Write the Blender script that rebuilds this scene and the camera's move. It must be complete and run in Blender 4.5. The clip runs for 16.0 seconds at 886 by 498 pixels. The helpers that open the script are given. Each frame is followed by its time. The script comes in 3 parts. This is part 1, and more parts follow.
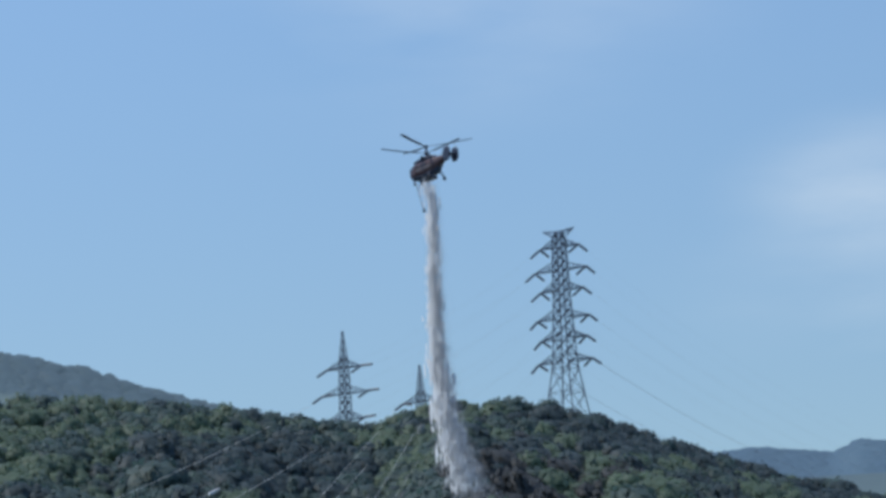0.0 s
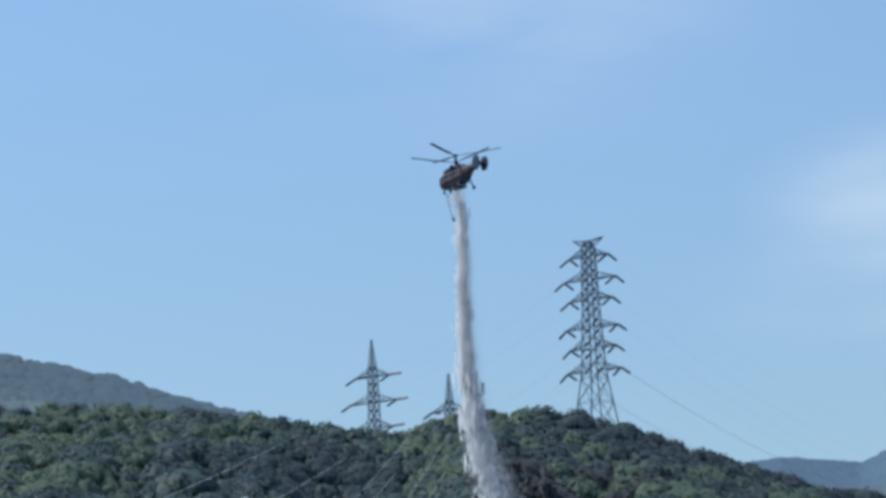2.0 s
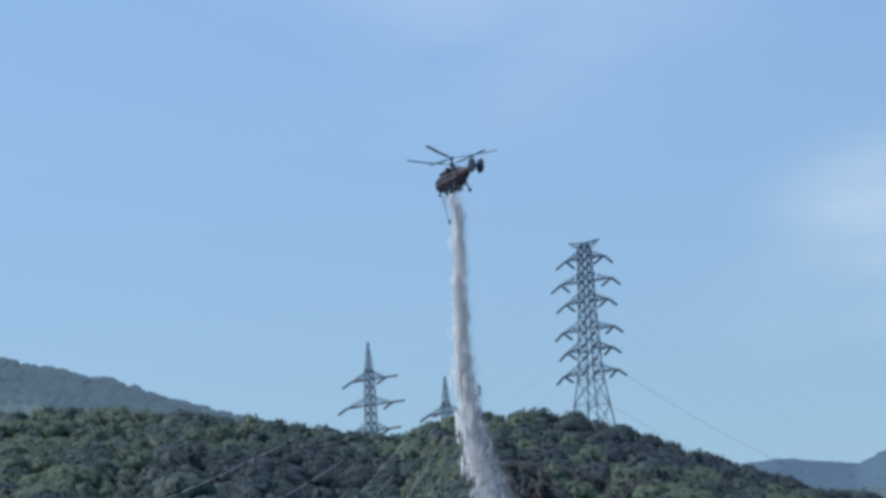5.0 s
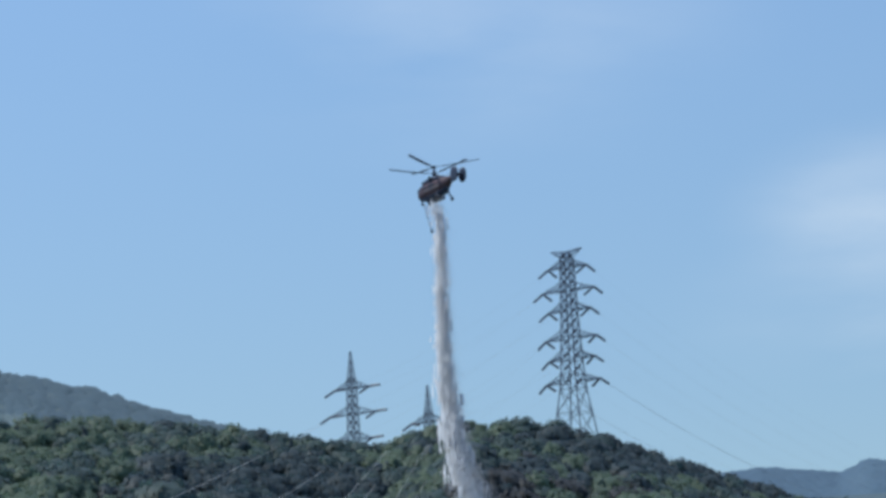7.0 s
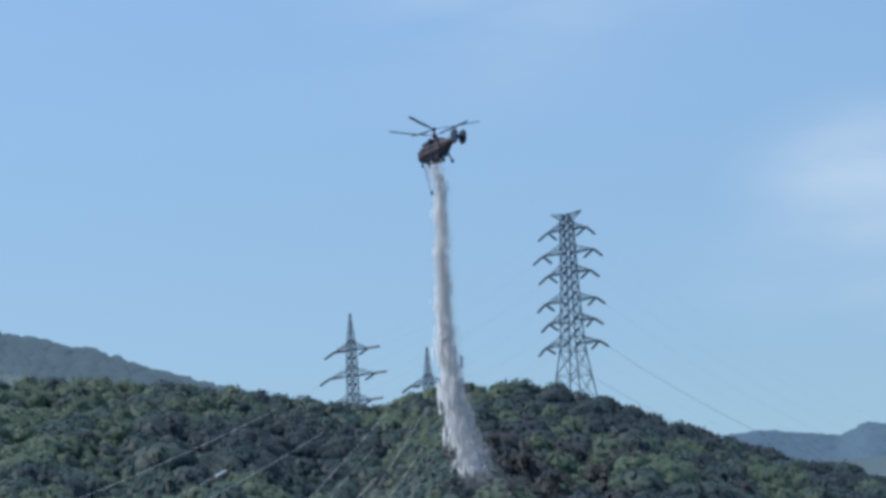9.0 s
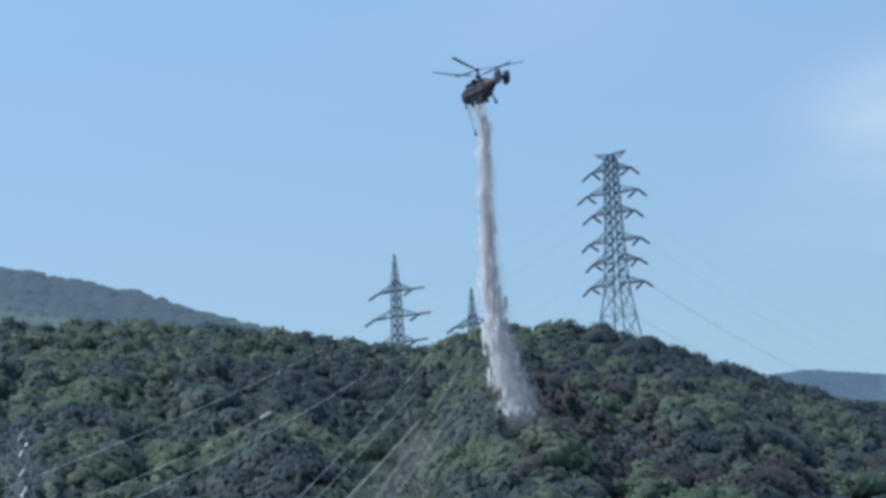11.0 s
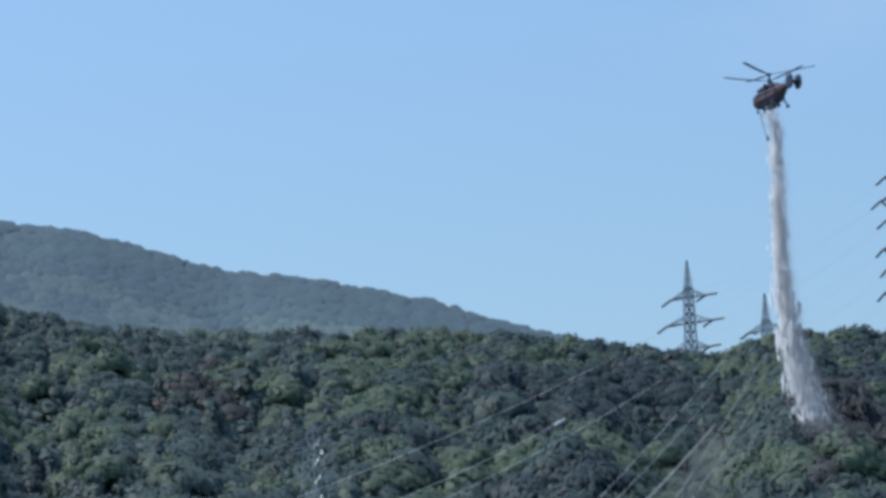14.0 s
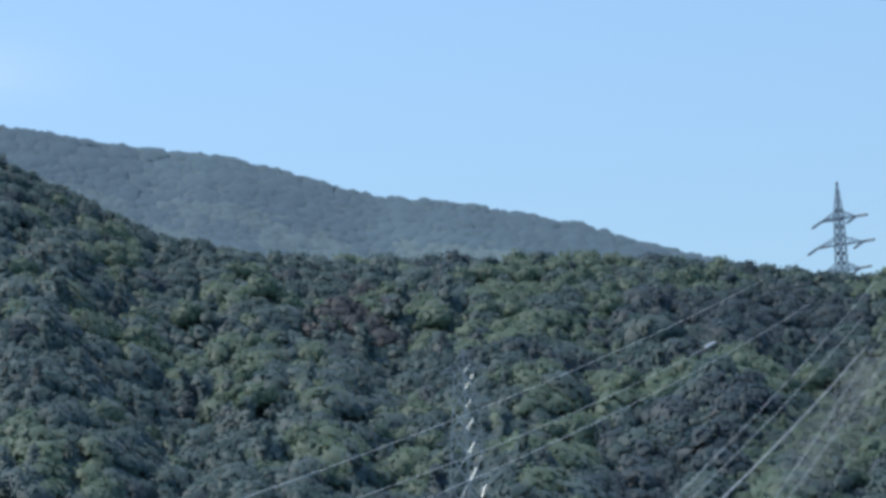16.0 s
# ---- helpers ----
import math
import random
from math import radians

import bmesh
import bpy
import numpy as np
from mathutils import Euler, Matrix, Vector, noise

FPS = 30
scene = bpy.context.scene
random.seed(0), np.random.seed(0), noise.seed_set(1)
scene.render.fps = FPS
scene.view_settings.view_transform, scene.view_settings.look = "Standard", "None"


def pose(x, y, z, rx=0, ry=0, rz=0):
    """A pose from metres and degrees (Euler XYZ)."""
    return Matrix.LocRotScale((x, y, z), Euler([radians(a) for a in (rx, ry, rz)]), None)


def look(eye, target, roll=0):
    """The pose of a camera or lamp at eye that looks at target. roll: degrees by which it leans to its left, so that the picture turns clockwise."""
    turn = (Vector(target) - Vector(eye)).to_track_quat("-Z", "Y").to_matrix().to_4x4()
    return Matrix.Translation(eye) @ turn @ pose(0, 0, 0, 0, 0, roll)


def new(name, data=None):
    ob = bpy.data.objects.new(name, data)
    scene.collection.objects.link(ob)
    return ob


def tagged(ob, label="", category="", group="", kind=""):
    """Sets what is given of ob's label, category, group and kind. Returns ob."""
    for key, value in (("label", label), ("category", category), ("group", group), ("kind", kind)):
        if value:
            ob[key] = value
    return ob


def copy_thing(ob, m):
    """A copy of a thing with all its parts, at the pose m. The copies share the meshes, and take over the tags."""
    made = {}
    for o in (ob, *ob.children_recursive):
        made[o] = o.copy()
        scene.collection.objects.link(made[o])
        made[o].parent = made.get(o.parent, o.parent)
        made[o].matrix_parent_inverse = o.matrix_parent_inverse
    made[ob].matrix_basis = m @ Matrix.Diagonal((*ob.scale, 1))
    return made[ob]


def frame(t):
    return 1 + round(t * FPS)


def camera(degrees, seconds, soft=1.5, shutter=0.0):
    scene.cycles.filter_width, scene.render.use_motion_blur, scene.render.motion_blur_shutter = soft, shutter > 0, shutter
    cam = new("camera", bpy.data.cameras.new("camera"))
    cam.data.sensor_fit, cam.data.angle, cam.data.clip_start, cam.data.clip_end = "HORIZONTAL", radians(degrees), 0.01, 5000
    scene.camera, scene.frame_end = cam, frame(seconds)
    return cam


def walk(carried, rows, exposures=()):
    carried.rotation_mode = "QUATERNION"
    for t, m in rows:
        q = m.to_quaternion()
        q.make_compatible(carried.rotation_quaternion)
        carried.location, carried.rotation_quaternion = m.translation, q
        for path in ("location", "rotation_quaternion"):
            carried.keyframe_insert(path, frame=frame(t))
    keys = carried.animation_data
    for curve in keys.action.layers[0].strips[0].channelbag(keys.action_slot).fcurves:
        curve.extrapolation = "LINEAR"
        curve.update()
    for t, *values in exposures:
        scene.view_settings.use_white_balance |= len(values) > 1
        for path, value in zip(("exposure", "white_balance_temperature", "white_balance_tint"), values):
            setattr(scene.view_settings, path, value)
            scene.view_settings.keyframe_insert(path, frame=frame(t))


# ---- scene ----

EYE = 1.6
cam = camera(14.0, 16.0, soft=3.6)
# seconds, yaw, pitch, lean to the right: a hand-held long lens that turns where it is
ROWS = [
    (0.0, -1.268, 10.000, 2.744), (0.5, -1.330, 10.213, 2.772), (1.0, -1.110, 10.312, 2.778), (1.5, -0.866, 10.386, 2.633),
    (2.0, -0.804, 10.163, 2.485), (2.5, -0.857, 9.934, 2.620), (3.0, -0.863, 9.767, 2.687), (3.5, -0.804, 10.071, 2.743),
    (4.0, -0.772, 10.294, 2.639), (6.3, -1.056, 10.059, 2.784), (6.5, -1.097, 10.182, 2.784), (7.0, -1.159, 10.330, 2.776),
    (7.5, -1.279, 10.165, 2.640), (8.0, -1.215, 10.086, 2.604), (8.5, -1.176, 9.908, 2.600), (10.8, -0.502, 8.962, 2.664),
    (11.0, -0.378, 8.821, 2.705), (11.5, -0.280, 8.511, 2.716), (12.0, -0.306, 8.299, 2.901), (12.5, 0.000, 8.200, 3.000),
    (13.0, 0.879, 8.248, 2.786), (13.5, 2.578, 8.662, 2.556), (14.0, 4.307, 9.140, 2.458), (14.5, 5.500, 9.174, 2.096),
    (15.0, 6.029, 8.902, 2.004), (15.5, 6.570, 8.471, 2.258), (16.0, 6.752, 8.037, 2.539),
]
walk(cam, [(t, pose(0, 0, EYE, 0, 0, yaw) @ pose(0, 0, 0, 90 + pitch) @ pose(0, 0, 0, 0, 0, -lean)) for t, yaw, pitch, lean in ROWS],
     [(0.0, -0.13), (1.5, 0.01), (3.5, -0.02), (7.0, -0.06), (8.5, -0.04), (11.0, 0.04), (12.5, -0.06), (14.0, 0.06), (14.5, 0.05), (15.0, 0.06), (15.5, 0.34), (16.0, 0.25)])

# ---- sky and sun ----
SUN_AZ, SUN_EL = -81.0, 56.0
world = bpy.data.worlds.new("sky")
scene.world = world
world.use_nodes = True
wn, wl = world.node_tree.nodes, world.node_tree.links
sky = wn.new("ShaderNodeTexSky")
sky.sky_type, sky.sun_disc = "NISHITA", False
sky.sun_elevation, sky.sun_rotation = radians(SUN_EL), radians(SUN_AZ)
sky.air_density, sky.dust_density, sky.ozone_density = 1.0, 0.6, 3.0
tint = wn.new("ShaderNodeMix")
tint.data_type, tint.blend_type = "RGBA", "MULTIPLY"
tint.inputs["Factor"].default_value = 1.0
tint.inputs["B"].default_value = (1.255, 1.375, 1.43, 1)
geo = wn.new("ShaderNodeTexCoord")
# the pale band of dust by the horizon is weak here
parts = wn.new("ShaderNodeSeparateXYZ")
wl.new(geo.outputs["Generated"], parts.inputs[0])
clean = wn.new("ShaderNodeMapRange")
clean.inputs["From Min"].default_value, clean.inputs["From Max"].default_value = 0.08, 0.26
clean.inputs["To Min"].default_value, clean.inputs["To Max"].default_value = 0.76, 1.04
wl.new(parts.outputs["Z"], clean.inputs["Value"])
dusk = wn.new("ShaderNodeVectorMath")
dusk.operation = "SCALE"
wl.new(sky.outputs["Color"], dusk.inputs[0])
wl.new(clean.outputs["Result"], dusk.inputs["Scale"])
wl.new(dusk.outputs["Vector"], tint.inputs["A"])
stretch = wn.new("ShaderNodeMapping")
stretch.inputs["Scale"].default_value = (5, 5, 16)
wl.new(geo.outputs["Generated"], stretch.inputs["Vector"])
cloud = wn.new("ShaderNodeTexNoise")
cloud.inputs["Scale"].default_value, cloud.inputs["Detail"].default_value, cloud.inputs["Roughness"].default_value = 2.2, 5, 0.5
wl.new(stretch.outputs["Vector"], cloud.inputs["Vector"])
veil = wn.new("ShaderNodeMapRange")
veil.inputs["From Min"].default_value, veil.inputs["From Max"].default_value = 0.35, 0.75
wl.new(cloud.outputs["Fac"], veil.inputs["Value"])


def cloud_bank(az, el, wide, strength):
    """A soft bank of thin cloud round one direction of the sky, broken up by the noise."""
    a, e = radians(az), radians(el)
    flat = wn.new("ShaderNodeVectorMath")
    flat.operation = "MULTIPLY"
    flat.inputs[1].default_value = (1, 1, 2.0)
    wl.new(geo.outputs["Generated"], flat.inputs[0])
    far = wn.new("ShaderNodeVectorMath")
    far.operation = "DISTANCE"
    far.inputs[1].default_value = (math.cos(e) * math.sin(a), math.cos(e) * math.cos(a), 2.0 * math.sin(e))
    wl.new(flat.outputs["Vector"], far.inputs[0])
    near = wn.new("ShaderNodeMapRange")
    near.interpolation_type = "SMOOTHSTEP"
    near.inputs["From Min"].default_value, near.inputs["From Max"].default_value = wide, 0.0
    near.inputs["To Max"].default_value = strength
    wl.new(far.outputs["Value"], near.inputs["Value"])
    both = wn.new("ShaderNodeMath")
    both.operation = "MULTIPLY"
    wl.new(near.outputs["Result"], both.inputs[0])
    wl.new(veil.outputs["Result"], both.inputs[1])
    return both.outputs[0]


amount = None
for bank in ((8.8, 10.5, 0.062, 0.62), (7.2, 9.0, 0.055, 0.15), (8.4, 8.4, 0.03, 0.3), (-14.4, 11.0, 0.05, 0.2), (2.0, 14.0, 0.10, 0.3), (70, 20, 0.5, 0.5), (-150, 25, 0.6, 0.5)):
    one = cloud_bank(*bank)
    if amount is None:
        amount = one
    else:
        more = wn.new("ShaderNodeMath")
        more.operation, more.use_clamp = "ADD", True
        wl.new(amount, more.inputs[0])
        wl.new(one, more.inputs[1])
        amount = more.outputs[0]
mixc = wn.new("ShaderNodeMix")
mixc.data_type = "RGBA"
mixc.inputs["B"].default_value = (7.2, 8.2, 9.2, 1)
wl.new(amount, mixc.inputs["Factor"])
wl.new(tint.outputs["Result"], mixc.inputs["A"])
wl.new(mixc.outputs["Result"], wn["Background"].inputs["Color"])
wn["Background"].inputs["Strength"].default_value = 0.107


def bearing(az, el, d):
    """The point d metres out on the ground plan in the direction az (clockwise from ahead), seen el degrees up from the eye."""
    a = radians(az)
    return Vector((d * math.sin(a), d * math.cos(a), EYE + d * math.tan(radians(el))))


sun = new("sun", bpy.data.lights.new("sun", "SUN"))
sun.data.energy, sun.data.angle, sun.data.color = 2.6, radians(0.6), (1.0, 0.975, 0.935)
sun.matrix_world = look(bearing(SUN_AZ, SUN_EL, 300), (0, 0, EYE))


# ---- materials ----
def material(name, colour, rough=0.7, metal=0.0, vary=0.25, scale=0.5, fine=8.0, bump=0.0, colour2=None, specular=0.5):
    """A surface whose colour wanders at two scales round its base."""
    m = bpy.data.materials.new(name)
    m.use_nodes = True
    n, l = m.node_tree.nodes, m.node_tree.links
    b = n["Principled BSDF"]
    b.inputs["Roughness"].default_value, b.inputs["Metallic"].default_value = rough, metal
    b.inputs["Specular IOR Level"].default_value = specular
    where = n.new("ShaderNodeTexCoord")
    big, small = n.new("ShaderNodeTexNoise"), n.new("ShaderNodeTexNoise")
    big.inputs["Scale"].default_value, small.inputs["Scale"].default_value = scale, fine
    big.inputs["Detail"].default_value = 3
    for t in (big, small):
        l.new(where.outputs["Object"], t.inputs["Vector"])
    mix = n.new("ShaderNodeMix")
    mix.data_type = "RGBA"
    c2 = colour2 or [c * (1 - vary) for c in colour]
    mix.inputs["A"].default_value, mix.inputs["B"].default_value = (*[min(1, c * (1 + vary)) for c in colour], 1), (*c2, 1)
    add = n.new("ShaderNodeMath")
    add.operation = "MULTIPLY_ADD"
    add.inputs[1].default_value = 0.4
    l.new(small.outputs["Fac"], add.inputs[0])
    sub = n.new("ShaderNodeMapRange")
    sub.inputs["From Min"].default_value, sub.inputs["From Max"].default_value = 0.35, 0.65
    l.new(big.outputs["Fac"], sub.inputs["Value"])
    half = n.new("ShaderNodeMath")
    half.operation = "MULTIPLY"
    half.inputs[1].default_value = 0.6
    l.new(sub.outputs["Result"], half.inputs[0])
    l.new(half.outputs[0], add.inputs[2])
    l.new(add.outputs[0], mix.inputs["Factor"])
    l.new(mix.outputs["Result"], b.inputs["Base Color"])
    if bump:
        bp = n.new("ShaderNodeBump")
        bp.inputs["Strength"].default_value = bump
        l.new(small.outputs["Fac"], bp.inputs["Height"])
        l.new(bp.outputs["Normal"], b.inputs["Normal"])
    return m


def foliage(name, colour, colour2, patch=0.07):
    """Leaves: a little light comes through them."""
    m = material(name, colour, 0.6, 0, 0.10, patch, 0.5, 0, colour2, 0.5)
    n, l = m.node_tree.nodes, m.node_tree.links
    b = n["Principled BSDF"]
    b.inputs["Sheen Weight"].default_value, b.inputs["Sheen Roughness"].default_value = 0.15, 0.6
    glow, mix = n.new("ShaderNodeBsdfTranslucent"), n.new("ShaderNodeMixShader")
    mix.inputs[0].default_value = 0.47
    l.new(b.inputs["Base Color"].links[0].from_socket, glow.inputs["Color"])
    l.new(b.outputs[0], mix.inputs[1])
    l.new(glow.outputs[0], mix.inputs[2])
    l.new(mix.outputs[0], n["Material Output"].inputs["Surface"])
    return m


# a bluish tint for the air's haze is mixed into these leaf colours
LEAF = [
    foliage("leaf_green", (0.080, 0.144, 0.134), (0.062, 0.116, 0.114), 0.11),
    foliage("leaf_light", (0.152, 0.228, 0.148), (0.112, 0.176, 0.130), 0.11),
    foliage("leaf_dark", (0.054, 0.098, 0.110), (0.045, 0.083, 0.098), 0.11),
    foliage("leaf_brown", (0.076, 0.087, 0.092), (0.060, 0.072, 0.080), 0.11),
    # paler green that stands in for haze over the long shoulder
    foliage("leaf_hazed", (0.110, 0.176, 0.168), (0.088, 0.148, 0.148), 0.11),
]
# far leaves: the bluish haze is put into their base colours
HAZED_FAR = [
    foliage("hazed_leaf_far", (0.270, 0.372, 0.370), (0.196, 0.296, 0.326), 0.008),
    foliage("hazed_leaf_far_dark", (0.196, 0.298, 0.334), (0.146, 0.234, 0.286), 0.008),
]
HAZED_FARTHEST = [foliage("hazed_leaf_farthest", (0.195, 0.325, 0.415), (0.165, 0.285, 0.385), 0.004)]
BARK = material("bark", (0.10, 0.085, 0.065), 0.9, 0, 0.3, 1.0, 12, 0.4)
SOIL = material("undergrowth", (0.076, 0.118, 0.110), 0.95, 0, 0.25, 0.05, 0.8, 0.3, (0.078, 0.106, 0.100))
# galvanised steel with its backlit darkness put into the base colour
STEEL = material("steel_backlit", (0.036, 0.050, 0.090), 0.6, 0.2, 0.2, 0.4, 5)
STEEL_DARK = material("weathered_steel", (0.30, 0.33, 0.33), 0.36, 0.75, 0.25, 0.4, 5)
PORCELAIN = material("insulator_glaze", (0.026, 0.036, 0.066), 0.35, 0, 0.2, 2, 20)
WIRE = material("aluminium_wire", (0.80, 0.80, 0.74), 0.5, 0.0, 0.1, 0.2, 4)
# wire in a greyer, slightly bluish tone
WIRE_DIM = material("dim_wire", (0.30, 0.33, 0.37), 0.55, 0.3, 0.1, 0.2, 4)
WHITE = material("white_plastic", (0.8, 0.8, 0.78), 0.4, 0, 0.05, 1, 9)
RED = material("red_paint", (0.085, 0.045, 0.052), 0.4, 0, 0.2, 0.6, 9)
NAVY = material("dark_paint", (0.030, 0.040, 0.075), 0.4, 0, 0.2, 0.8, 9)
BLADE = material("rotor_composite", (0.055, 0.072, 0.12), 0.5, 0, 0.2, 0.8, 9)
RUBBER = material("rubber", (0.03, 0.03, 0.032), 0.8, 0, 0.2, 3, 20)
HOSE = material("grey_hose", (0.30, 0.31, 0.33), 0.7, 0, 0.15, 3, 20)
STRIPE = material("pale_stripe", (0.16, 0.13, 0.13), 0.45, 0, 0.1, 1, 9)
GLASS = bpy.data.materials.new("cockpit_glass")
GLASS.use_nodes = True
g = GLASS.node_tree.nodes["Principled BSDF"]
g.inputs["Base Color"].default_value, g.inputs["Roughness"].default_value = (0.02, 0.025, 0.03, 1), 0.06
WATER = bpy.data.materials.new("water_spray")
WATER.use_nodes = True
wt = WATER.node_tree
pb = wt.nodes["Principled BSDF"]
pb.inputs["Base Color"].default_value, pb.inputs["Roughness"].default_value = (0.92, 0.965, 1.0, 1), 0.4
inside, blend = wt.nodes.new("ShaderNodeBsdfTranslucent"), wt.nodes.new("ShaderNodeMixShader")
inside.inputs["Color"].default_value = (0.92, 0.965, 1.0, 1)
blend.inputs[0].default_value = 0.5
wt.links.new(pb.outputs[0], blend.inputs[1])
wt.links.new(inside.outputs[0], blend.inputs[2])
wt.links.new(blend.outputs[0], wt.nodes["Material Output"].inputs["Surface"])


# ---- mesh helpers ----
def mesh_of(name, verts, tris, mats, index=None, smooth=False, normals=None):
    """A mesh from arrays of points and triangles."""
    me = bpy.data.meshes.new(name)
    me.vertices.add(len(verts))
    me.vertices.foreach_set("co", np.asarray(verts, np.float32).ravel())
    me.loops.add(len(tris) * 3)
    me.loops.foreach_set("vertex_index", np.asarray(tris, np.int32).ravel())
    me.polygons.add(len(tris))
    me.polygons.foreach_set("loop_start", np.arange(0, len(tris) * 3, 3, dtype=np.int32))
    for m in mats:
        me.materials.append(m)
    if index is not None:
        me.polygons.foreach_set("material_index", np.asarray(index, np.int32))
    me.polygons.foreach_set("use_smooth", np.full(len(tris), smooth))
    me.update(calc_edges=True)
    if normals is not None:
        me.polygons.foreach_set("use_smooth", np.full(len(tris), True))
        me.normals_split_custom_set_from_vertices(normals.astype(np.float32))
    return me


def part(name, bm, mat, parent, label=""):
    me = bpy.data.meshes.new(name)
    bm.to_mesh(me)
    bm.free()
    me.materials.append(mat)
    ob = new(name, me)
    ob.parent = parent
    if label:
        ob["label"] = label
    return ob


def beam(bm, a, b, w, w2=None):
    """A square bar from a to b."""
    a, b = Vector(a), Vector(b)
    d = (b - a).normalized()
    side = d.cross((0, 0, 1)) if abs(d.z) < 0.95 else d.cross((1, 0, 0))
    side.normalize()
    up = d.cross(side)
    ring = []
    for p, k in ((a, w / 2), (b, (w2 or w) / 2)):
        ring.append([bm.verts.new(p + side * sx * k + up * sy * k) for sx, sy in ((-1, -1), (1, -1), (1, 1), (-1, 1))])
    for i in range(4):
        j = (i + 1) % 4
        bm.faces.new((ring[0][i], ring[0][j], ring[1][j], ring[1][i]))
    bm.faces.new(ring[0][::-1])
    bm.faces.new(ring[1])


def tube(bm, points, radii, n=8, caps=True):
    """A round tube through points."""
    rings = []
    for i, p in enumerate(points):
        p = Vector(p)
        d = (Vector(points[min(i + 1, len(points) - 1)]) - Vector(points[max(i - 1, 0)])).normalized()
        side = d.cross((0, 0, 1)) if abs(d.z) < 0.95 else d.cross((1, 0, 0))
        side.normalize()
        up = d.cross(side)
        r = radii[i] if hasattr(radii, "__len__") else radii
        rings.append([bm.verts.new(p + (side * math.cos(2 * math.pi * k / n) + up * math.sin(2 * math.pi * k / n)) * r) for k in range(n)])
    for r0, r1 in zip(rings, rings[1:]):
        for k in range(n):
            bm.faces.new((r0[k], r0[(k + 1) % n], r1[(k + 1) % n], r1[k])).smooth = True
    if caps:
        bm.faces.new(rings[0][::-1])
        bm.faces.new(rings[-1])


# ---- the ground: one sheet with the hills ----
NEAR_AZ = (-16.0, -13.8, -12.6, -11.4, -9.6, -7.5, -5.0, -3.1, -1.3, -0.6, -0.1, 0.4, 1.5, 3.4, 4.7, 6.2, 8.1, 11.0)
NEAR_EL = (10.3, 9.76, 9.13, 8.51, 8.09, 7.94, 7.87, 7.73, 7.47, 7.36, 7.23, 7.40, 7.68, 7.33, 6.80, 6.26, 5.76, 5.2)
FAR_AZ = (-16.0, -13.5, -11.4, -10.6, -10.0, -7.9, -6.4, -4.6, -3.2, -1.6, 0.5, 3.0)
FAR_EL = (10.5, 10.22, 9.78, 9.73, 9.61, 8.95, 8.77, 8.38, 7.90, 7.52, 7.0, 6.2)
RIGHT_AZ = (2.0, 4.8, 6.0, 7.3, 7.75, 9.0, 11.0)
RIGHT_EL = (6.0, 6.44, 6.60, 6.45, 6.62, 6.50, 6.2)
TREE_H = 3.0


def ease(v):
    v = np.clip(v, 0, 1)
    return v * v * (3 - 2 * v)


def bumps(x, y, size, seed):
    s = np.random.RandomState(seed)
    out = np.zeros_like(x)
    for k in range(7):
        a, ph, f = s.uniform(0, 2 * math.pi), s.uniform(0, 6.28), s.uniform(0.6, 1.8) / size
        out = out + np.sin((x * math.cos(a) + y * math.sin(a)) * 2 * math.pi * f + ph) / 7
    return out


def height(x, y):
    """The ground's height at x, y (arrays)."""
    x, y = np.asarray(x, float), np.asarray(y, float)
    r, az = np.hypot(x, y), np.degrees(np.arctan2(x, y))
    ahead = 1 - ease((np.abs(az) - 25) / 50)
    crest = 1000.0
    zr = EYE + crest * np.tan(np.radians(np.interp(az, NEAR_AZ, NEAR_EL))) - TREE_H
    t = np.clip((r - 560) / (crest - 560), 0, 1)
    near = zr * t ** 1.15 * ahead
    back = zr * ahead - 0.16 * np.clip(r - crest, 0, 500)
    near = np.where(r > crest, back, near) + bumps(x, y, 90, 3) * 6 * ease((r - 560) / 150) * (1 - ease((r - 850) / 120))
    spur = 2.8 * np.sin(az * 1.75 + 0.6 + r / 170) + 0.9 * np.sin(az * 4.1 - r / 60)
    near = near + spur * ease((r - 600) / 120) * (1 - ease((r - 900) / 95)) * ahead
    zf = EYE + 2300 * np.tan(np.radians(np.interp(az, FAR_AZ, FAR_EL))) - 2.0
    up = ease((r - 1350) / 1900) / ease(np.array(950 / 1900.0))
    far = np.where(r < 2300, zf * np.clip(up, 0, 1), zf - 0.2 * (r - 2300)) * ahead + bumps(x, y, 260, 5) * 7 * ease((r - 1500) / 400) * (1 - ease((r - 2150) / 120))
    zq = EYE + 4000 * np.tan(np.radians(np.interp(az, RIGHT_AZ, RIGHT_EL))) - 6.5
    third = np.where(r < 4000, zq * ease((r - 2500) / 1500), zq - 0.15 * (r - 4000)) * ahead * ease((az + 1) / 3)
    return np.maximum(np.maximum(near, np.where(r > 1350, far, -1e3)), np.where(r > 2500, third, -1e3)) * (r > 1)


def ground_at(x, y):
    return float(height(np.array([x]), np.array([y]))[0])


